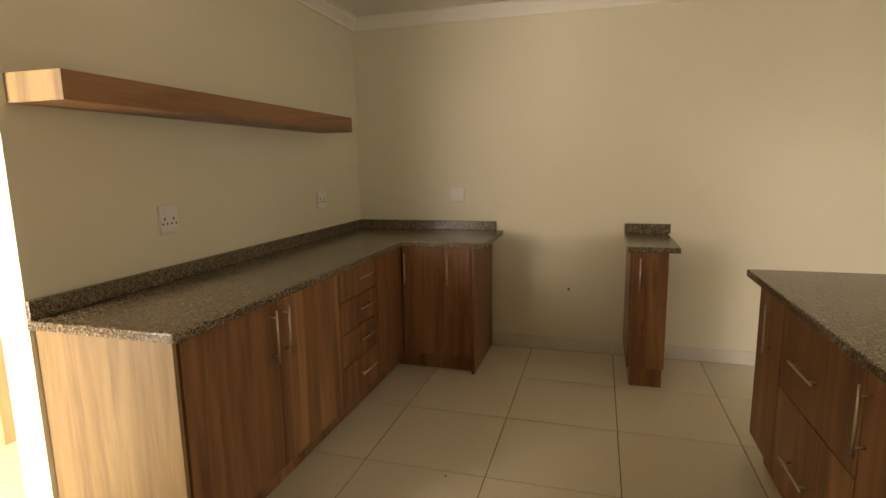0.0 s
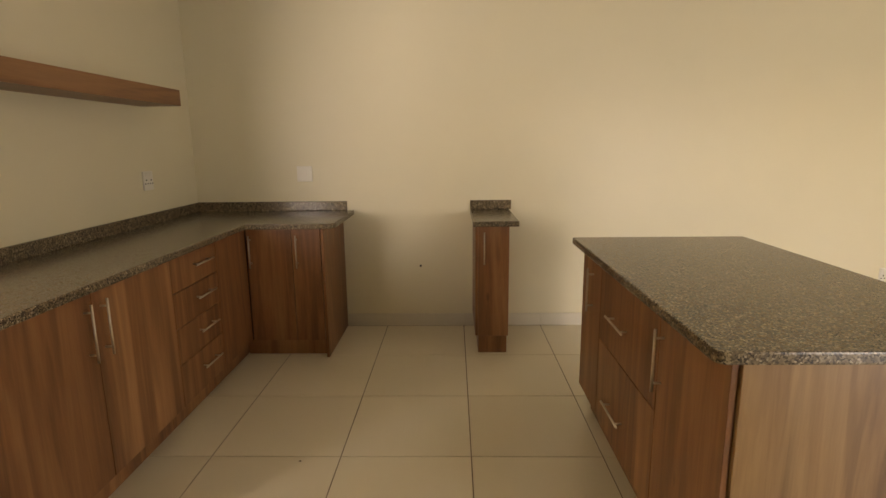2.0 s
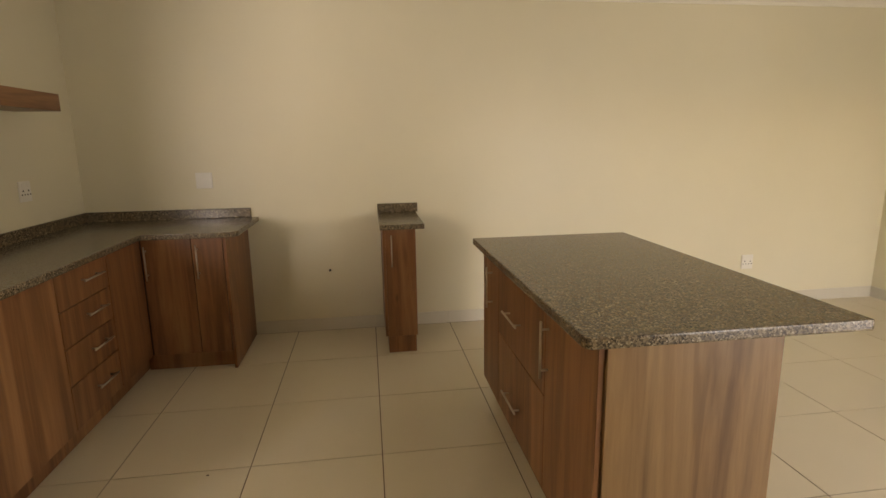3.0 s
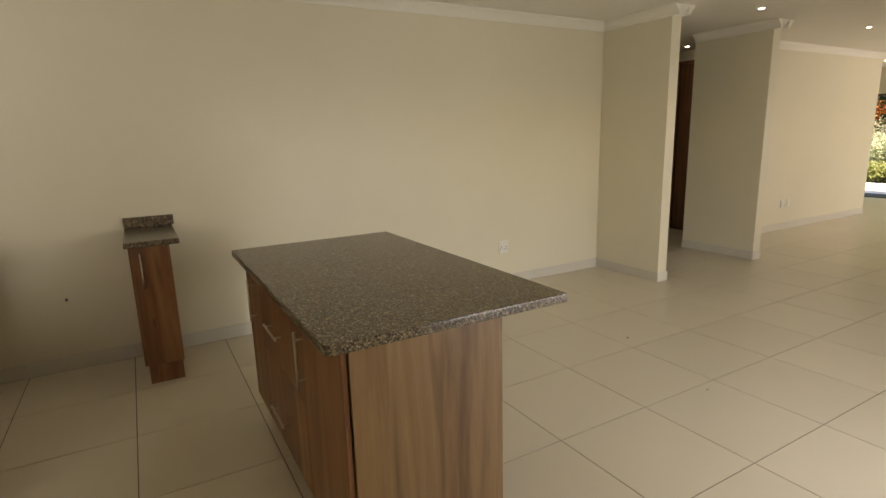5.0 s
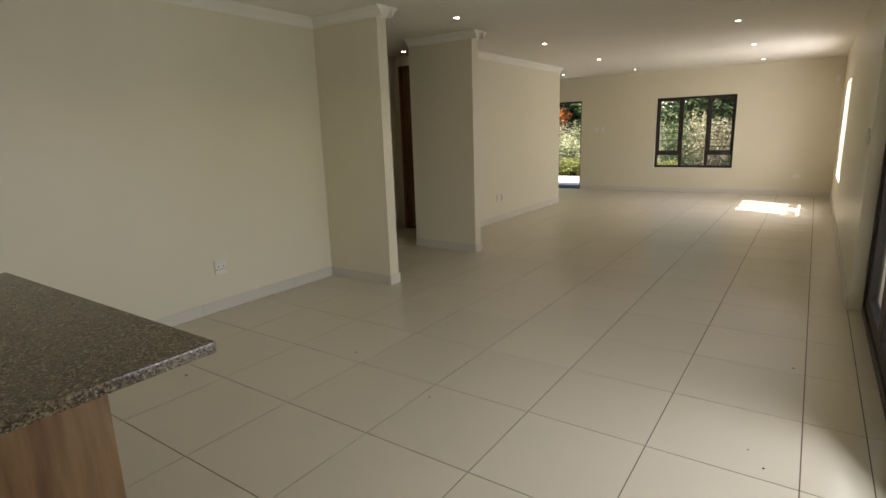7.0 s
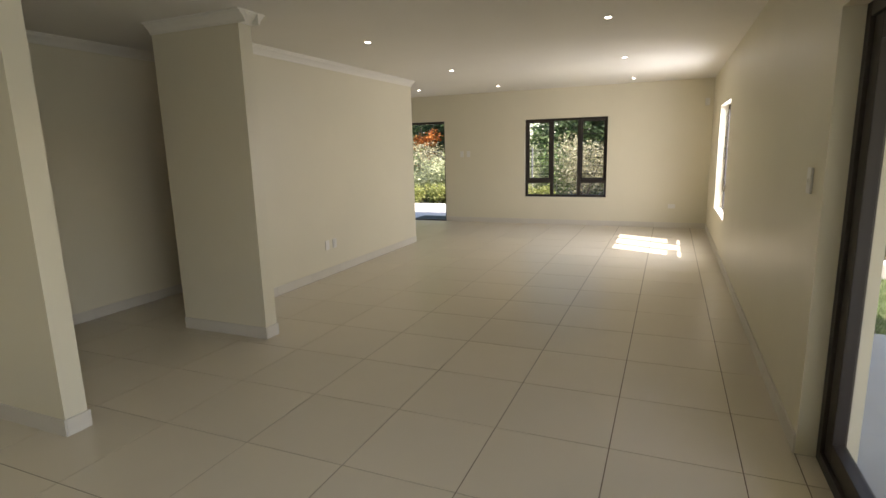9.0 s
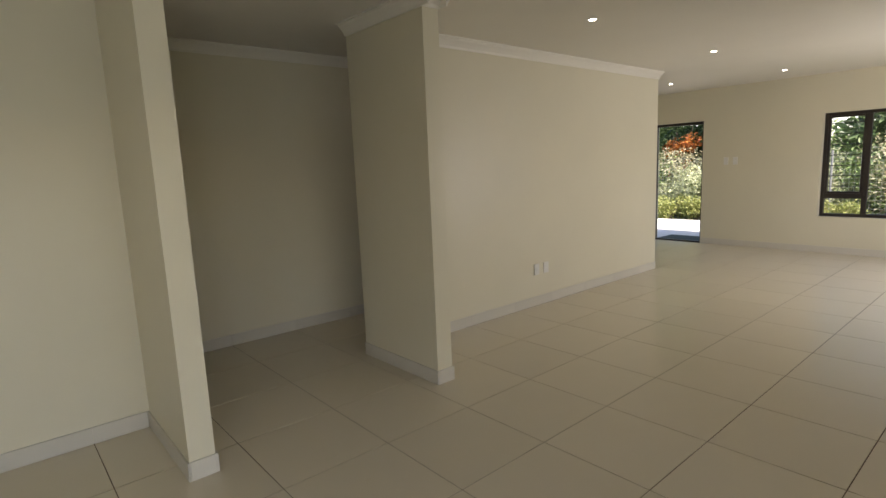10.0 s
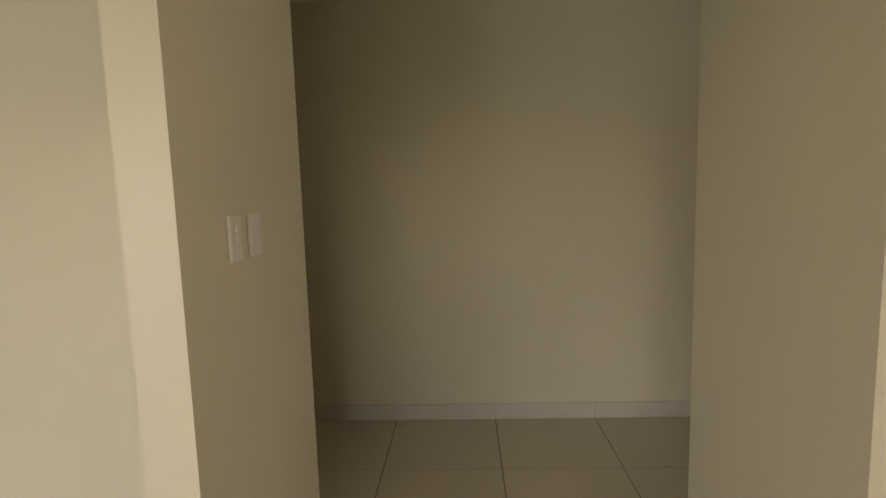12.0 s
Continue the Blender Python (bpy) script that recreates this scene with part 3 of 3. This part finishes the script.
# crumbs of dirt left on the tiles
R0 = random.Random(8)
for x, y, s in ((2.3, 0.235, 0.012), (3.12, -0.46, 0.010), (4.289, -2.94, 0.009), (3.10, -2.868, 0.009), (3.22, -2.80, 0.006), (2.87, -1.26, 0.007), (-0.78, -0.64, 0.007)):
    bm = B()
    bmesh.ops.create_icosphere(bm, subdivisions=1, radius=s)
    for v in bm.verts:
        v.co = Vector((v.co.x * R0.uniform(.7, 1.3), v.co.y * R0.uniform(.5, .9), (v.co.z + s) * 0.25))
    bm.transform(Matrix.Translation((x, y, 0.0002)))
    solid("dirt_crumb", bm, BARK, "tiny dark crumb of dirt on the tiles", "dirt")

# ---- outside ----
bm = B()
box(bm, -300, 300, -300, 300, -0.32, -0.12)
solid("ground", bm, GRASS, "sunlit lawn and rough ground round the house", "ground", "structure")
bm = B()
box(bm, -4.9, 7.9, -6.1, YR - 0.255, -0.119, -0.03)
solid("veranda_floor", bm, VERANDA, "grey screed veranda floor outside the glazed door", "floor", "structure")
bm = B()
box(bm, -4.9, 7.9, -6.2, YR - 0.255, 2.46, 2.60)
box(bm, -4.9, 7.9, -6.2, -5.95, 2.16, 2.459)
solid("veranda_roof", bm, EXT, "cream plastered veranda roof with edge beam", "roof", "structure")
for x in (7.62, 2.2, -3.2):
    bm = B()
    box(bm, x, x + 0.25, -6.19, -5.96, -0.1, 2.159, 0.006)
    solid("veranda_post", bm, EXT, "cream plastered veranda post", "post", group="veranda posts")
bm = B()
box(bm, XF + 0.24, 16.6, 0.6, 6.2, -0.119, -0.02)
solid("pavement", bm, CONC, "pale concrete path outside the entrance", "pavement", "structure")
bm = B()
box(bm, XF + 0.25, XF + 0.75, DOOR[0] + 0.02, DOOR[1] - 0.02, -0.0195, 0.004, 0.004)
solid("doormat", bm, MAT, "dark green doormat outside the entrance", "doormat")
bm = B()
box(bm, 10.36, 10.62, -9.0, YR - 0.6, -0.12, 0.065, 0.012)
solid("garden_kerb", bm, CONC, "low pale concrete garden edging", "kerb", "structure")


def leaves(bm, centre, radius, count, size, rng, squash=1.0):
    """Many small bent leaves in a loose cloud."""
    for _ in range(count):
        d = Vector((rng.gauss(0, 1), rng.gauss(0, 1), rng.gauss(0, 1))).normalized() * radius * rng.random() ** 0.45
        d.z *= squash
        c = Vector(centre) + d
        s = size * rng.uniform(0.5, 1.4)
        q = Euler((rng.uniform(-1.2, 1.2), rng.uniform(-1.2, 1.2), rng.uniform(0, 6.3))).to_matrix()
        a = [bm.verts.new(c + q @ Vector(p)) for p in ((0, -s, 0), (s * 0.42, 0, s * 0.12), (0, s, 0), (-s * 0.42, 0, s * 0.12))]
        bm.faces.new(a)


def tree(x, y, height, spread, material, seed, label, bare=0.2):
    rng = random.Random(seed)
    t = thing("tree", (x, y, -0.12), label, "tree")
    bm = rod(B(), (x, y, -0.12), (x + rng.uniform(-.2, .2), y + rng.uniform(-.2, .2), height * bare), 0.16, 0.11, 9)
    crown = B()
    top = Vector((x, y, height * bare))
    for k in range(9):
        a = k * 2.4 + rng.uniform(-.4, .4)
        e = top + Vector((math.cos(a) * spread * rng.uniform(.4, .9), math.sin(a) * spread * rng.uniform(.4, .9), height * rng.uniform(0.0, 0.6)))
        m = top.lerp(e, 0.5) + Vector((rng.uniform(-.3, .3), rng.uniform(-.3, .3), rng.uniform(0, .4)))
        rod(bm, top - Vector((0, 0, 0.15)), m, 0.07, 0.045, 6)
        rod(bm, m, e, 0.045, 0.015, 6)
        for _ in range(4):
            c = e + Vector((rng.gauss(0, .5), rng.gauss(0, .5), rng.gauss(0, .4))) * spread * 0.35
            leaves(crown, c, spread * rng.uniform(.25, .42), 170, 0.13, rng, 0.7)
    under(t, "trunk", bm, BARK, "", True)
    under(t, "crown", crown, material)
    return t


def shrub(x, y, height, spread, material, seed, label, n=2600, size=0.042, name="shrub"):
    rng = random.Random(seed)
    t = thing(name, (x, y, -0.12), label, "shrub")
    bm, fol = B(), B()
    for k in range(7):
        a = rng.uniform(0, 6.3)
        e = Vector((x + math.cos(a) * spread * rng.uniform(.2, .75), y + math.sin(a) * spread * rng.uniform(.2, .75), height * rng.uniform(.5, .95)))
        rod(bm, (x + rng.uniform(-.1, .1), y + rng.uniform(-.1, .1), -0.12), e, 0.018, 0.006, 5)
        leaves(fol, e - Vector((0, 0, height * 0.15)), spread * 0.55, n // 7, size, rng, 0.8)
        leaves(fol, (e.x, e.y, e.z * 0.45), spread * 0.55, n // 10, size, rng, 0.9)
    under(t, "stems", bm, BARK)
    under(t, "foliage", fol, material)
    return t


R = random.Random(4)
for i, (x, y, h, s) in enumerate(((21, 4.6, 6.5, 2.6), (21.5, -1.2, 6.8, 2.7), (22.5, -4.4, 7.2, 3.0), (26, 6.5, 9, 3.6), (27, 0, 9.5, 3.8), (26, -7.5, 9, 3.5),
                                  (23.5, -8.5, 7, 3), (19, -13.5, 7.5, 3), (14, -15, 8, 3.2), (24, -12, 8, 3.2), (29, -14, 9, 4), (24, 9.5, 8, 3), (30, -4, 10, 4), (30, -9, 10, 4))):
    tree(x, y, h, s, LEAF_DARK if i % 2 else LEAF_MID, 10 + i, "leafy dark green garden tree")
for i in range(16):
    y = -7.0 + i * 0.95
    shrub(18.4 + R.uniform(-.6, .6), y, R.uniform(1.2, 2.0), R.uniform(.8, 1.1), (LEAF_PALE, LEAF_PALE, LEAF_DRY, LEAF_MID, LEAF_PALE)[i % 5], 40 + i, "dense sunlit green garden shrub")
for i in range(13):
    shrub(20.3 + R.uniform(-.5, .5), -7.5 + i * 1.35, R.uniform(3.0, 4.2) if i not in (6, 7) else 2.0, 1.5, (LEAF_MID, LEAF_DARK, LEAF_MID, LEAF_PALE)[i % 4], 150 + i, "tall dark green garden bush", 6500, 0.07)
for i in range(10):
    shrub(17.0 + R.uniform(-.2, .2), 0.5 + i * 0.6, 0.45, 0.5, LEAF_LIME, 70 + i, "low yellow-green ground cover plant", 1100, 0.035)
shrub(18.9, 4.7, 2.6, 0.55, LEAF_ORANGE, 90, "tall shrub with orange blossom", 900, 0.045)
shrub(18.1, 4.45, 1.35, 0.75, LEAF_PALE, 91, "dense sunlit green garden shrub", 2800)
shrub(18.0, 3.4, 1.3, 0.75, LEAF_PALE, 92, "dense sunlit green garden shrub", 2800)
for i in range(12):
    shrub(9 + i * 1.35, -9.7 + R.uniform(-.3, .3), R.uniform(1.2, 2.0), 1.0, (LEAF_PALE, LEAF_MID)[i % 2], 100 + i, "tangled sunlit garden shrub")
for i in range(7):
    shrub(7.3 + i * 1.1, -6.9 + R.uniform(-.35, .35), R.uniform(0.45, 0.85), 0.5, LEAF_PALE if i % 3 == 1 else LEAF_MID, 130 + i, "low green garden plant", 1200, 0.04)


def fence(x0, y0, x1, y1, label):
    """A wire mesh garden fence with its posts."""
    a, b = Vector((x0, y0, -0.12)), Vector((x1, y1, -0.12))
    n = max(2, round((b - a).length / 2.5))
    ob = thing("mesh_fence", a, label, "fence")
    for k in range(n + 1):
        p = a.lerp(b, k / n)
        under(ob, "post", rod(B(), p, p + Vector((0, 0, 1.6)), 0.025, seg=8), WIRE)
    bm = B()
    for k in range(17):
        z = Vector((0, 0, 0.1 + k * 0.09))
        rod(bm, a + z, b + z, 0.002, seg=4)
    m = round((b - a).length / 0.09)
    for k in range(m):
        p = a.lerp(b, k / m)
        rod(bm, p + Vector((0, 0, 0.1)), p + Vector((0, 0, 1.54)), 0.002, seg=4)
    tagged(under(ob, "mesh", bm, WIRE), kind="stuff")


# planting bed behind the kerb: dry tangled shrubs and a strappy tuft
for i, (x, y, h, w) in enumerate(((11.25, -4.75, 1.0, 0.55), (11.5, -5.35, 0.85, 0.6), (11.2, -6.1, 0.7, 0.6), (11.6, -6.9, 0.9, 0.7), (11.9, -4.6, 1.15, 0.5))):
    shrub(x, y, h, w, LEAF_DRY if i != 4 else LEAF_PALE, 300 + i, "dry tangled straw-green shrub in the bed", 1500, 0.05)


def tuft(x, y, count, length, seed):
    """Long arching strap leaves out of one crown."""
    rng = random.Random(seed)
    t = thing("grass_tuft", (x, y, -0.12), "arching tuft of long green strap leaves", "plant")
    bm = B()
    for _ in range(count):
        a, l = rng.uniform(0, 6.3), length * rng.uniform(0.6, 1.1)
        d, w = Vector((math.cos(a), math.sin(a), 0)), Vector((-math.sin(a), math.cos(a), 0)) * 0.006
        lift = rng.uniform(0.7, 1.5)
        old = None
        for k in range(5):
            u = k / 4
            p = Vector((x, y, -0.12)) + d * l * u + Vector((0, 0, l * (lift * u - 0.9 * lift * u * u)))
            pair = (bm.verts.new(p - w * (1 - u * 0.9)), bm.verts.new(p + w * (1 - u * 0.9)))
            if old:
                bm.faces.new((old[0], old[1], pair[1], pair[0]))
            old = pair
    under(t, "leaves", bm, LEAF_MID)


tuft(8.75, -4.15, 90, 0.6, 5)
tuft(9.3, -4.0, 60, 0.5, 6)

# lawn blades before the kerb
rng = random.Random(21)
verts, faces = [], []
for k in range(14000):
    x, y, h = rng.uniform(7.95, 10.34), rng.uniform(-7.6, -3.7), rng.uniform(0.025, 0.06)
    a, b = rng.uniform(0, 6.3), rng.uniform(-0.03, 0.03)
    c, d = math.cos(a) * 0.006, math.sin(a) * 0.006
    verts += [(x - c, y - d, -0.121), (x + c, y + d, -0.121), (x + b, y + b * 0.6, -0.12 + h)]
    faces.append((3 * k, 3 * k + 1, 3 * k + 2))
me = bpy.data.meshes.new("grass")
me.from_pydata(verts, [], faces)
me.materials.append(LEAF_MID)
tagged(new("grass", me), "short sunlit lawn grass beside the veranda", "grass", "", "stuff")

fence(12.6, -8.6, 12.6, -4.1, "galvanised wire mesh garden fence behind the planting bed")
fence(17.7, -8.5, 17.7, 8.0, "galvanised wire mesh garden fence before the shrubs")
fence(6, -8.7, 25, -8.7, "galvanised wire mesh garden fence behind the lawn")

# ---- floor tiles and skirting, piece by piece ----
bm = B()
box(bm, -4.7, XF + 0.23, YR - 0.25, 3.24, -0.118, -0.003)
floor = solid("floor", bm, GROUT, "cream porcelain floor tiles with thin brown joints", "floor", "structure")
PX, PY, J = 0.6025, 0.6, 0.0026
shapes = {}


def tile_mesh(w, d):
    key = (round(w, 3), round(d, 3))
    if key not in shapes:
        bm = B()
        box(bm, J, w - J, J, d - J, -0.0029, 0.0)
        bmesh.ops.delete(bm, geom=[f for f in bm.faces if f.normal.z < -0.5], context="FACES_ONLY")
        shapes[key] = mesh_of("tile", bm, TILE)
    return shapes[key]


def lay(x0, x1, y0, y1, dx=0.0, dy=0.0):
    i0, i1, j0, j1 = math.floor((x0 - dx) / PX), math.ceil((x1 - dx) / PX), math.floor((y0 - dy) / PY), math.ceil((y1 - dy) / PY)
    for i in range(i0, i1):
        for j in range(j0, j1):
            a, b = max(x0, i * PX + dx), min(x1, (i + 1) * PX + dx)
            c, d = max(y0, j * PY + dy), min(y1, (j + 1) * PY + dy)
            if b - a > 0.02 and d - c > 0.02:
                ob = new("tile", tile_mesh(b - a, d - c))
                ob.parent, ob.location = floor, (a, c, 0)


lay(XL, XF, YR, 1.2)
lay(LOBBY[0], LOBBY[1], 1.2, YE, 0.0)
lay(PATIO[0], PATIO[1], YR - 0.24, YR)
lay(LWE, XF, 1.2, 3.1)
lay(-4.56, XL, YR, -0.6)


def skirting(along, u0, u1, at, side, dx=0.0):
    """Skirting tiles 0.1 m high along a wall face, jointed on the floor's grid."""
    base = thing("baseboard", (u0, at, 0) if along == "x" else (at, u0, 0), "pale porcelain skirting tiles along the wall", "baseboard", "", "structure")
    cuts = [u0] + [k * PX + dx for k in range(-10, 30) if u0 + 0.03 < k * PX + dx < u1 - 0.03] + [u1]
    lo, hi = sorted((at + side * 0.001, at + side * 0.011))
    for a, b in zip(cuts, cuts[1:]):
        bm = B()
        box(bm, *((a + 0.001, b - 0.001, lo, hi) if along == "x" else (lo, hi, a + 0.001, b - 0.001)), 0.001, 0.098)
        under(base, "skirting_tile", bm, SKIRT)


skirting("x", -0.915, P1[0] - 0.012, YB, -1)
skirting("y", YS - 0.011, YB - 0.001, P1[0], -1)
skirting("x", P1[0], P1[1], YS, -1)
skirting("y", YS - 0.011, YB + TP, P1[1], 1)
skirting("y", YS - 0.011, YB + TP, P2[0], -1)
skirting("x", P2[0], P2[1], YS, -1)
skirting("y", YS - 0.011, YB - 0.012, P2[1], 1)
skirting("x", P2[1], LWE, YB, -1)
skirting("y", YB, 3.1, LWE, 1)
skirting("x", LOBBY[0], LOBBY[1], YE, -1, 0.0)
skirting("y", YR + 0.012, DOOR[0], XF, -1)
skirting("y", DOOR[1], 3.1, XF, -1)
skirting("x", PATIO[1], XF - 0.012, YR, 1)
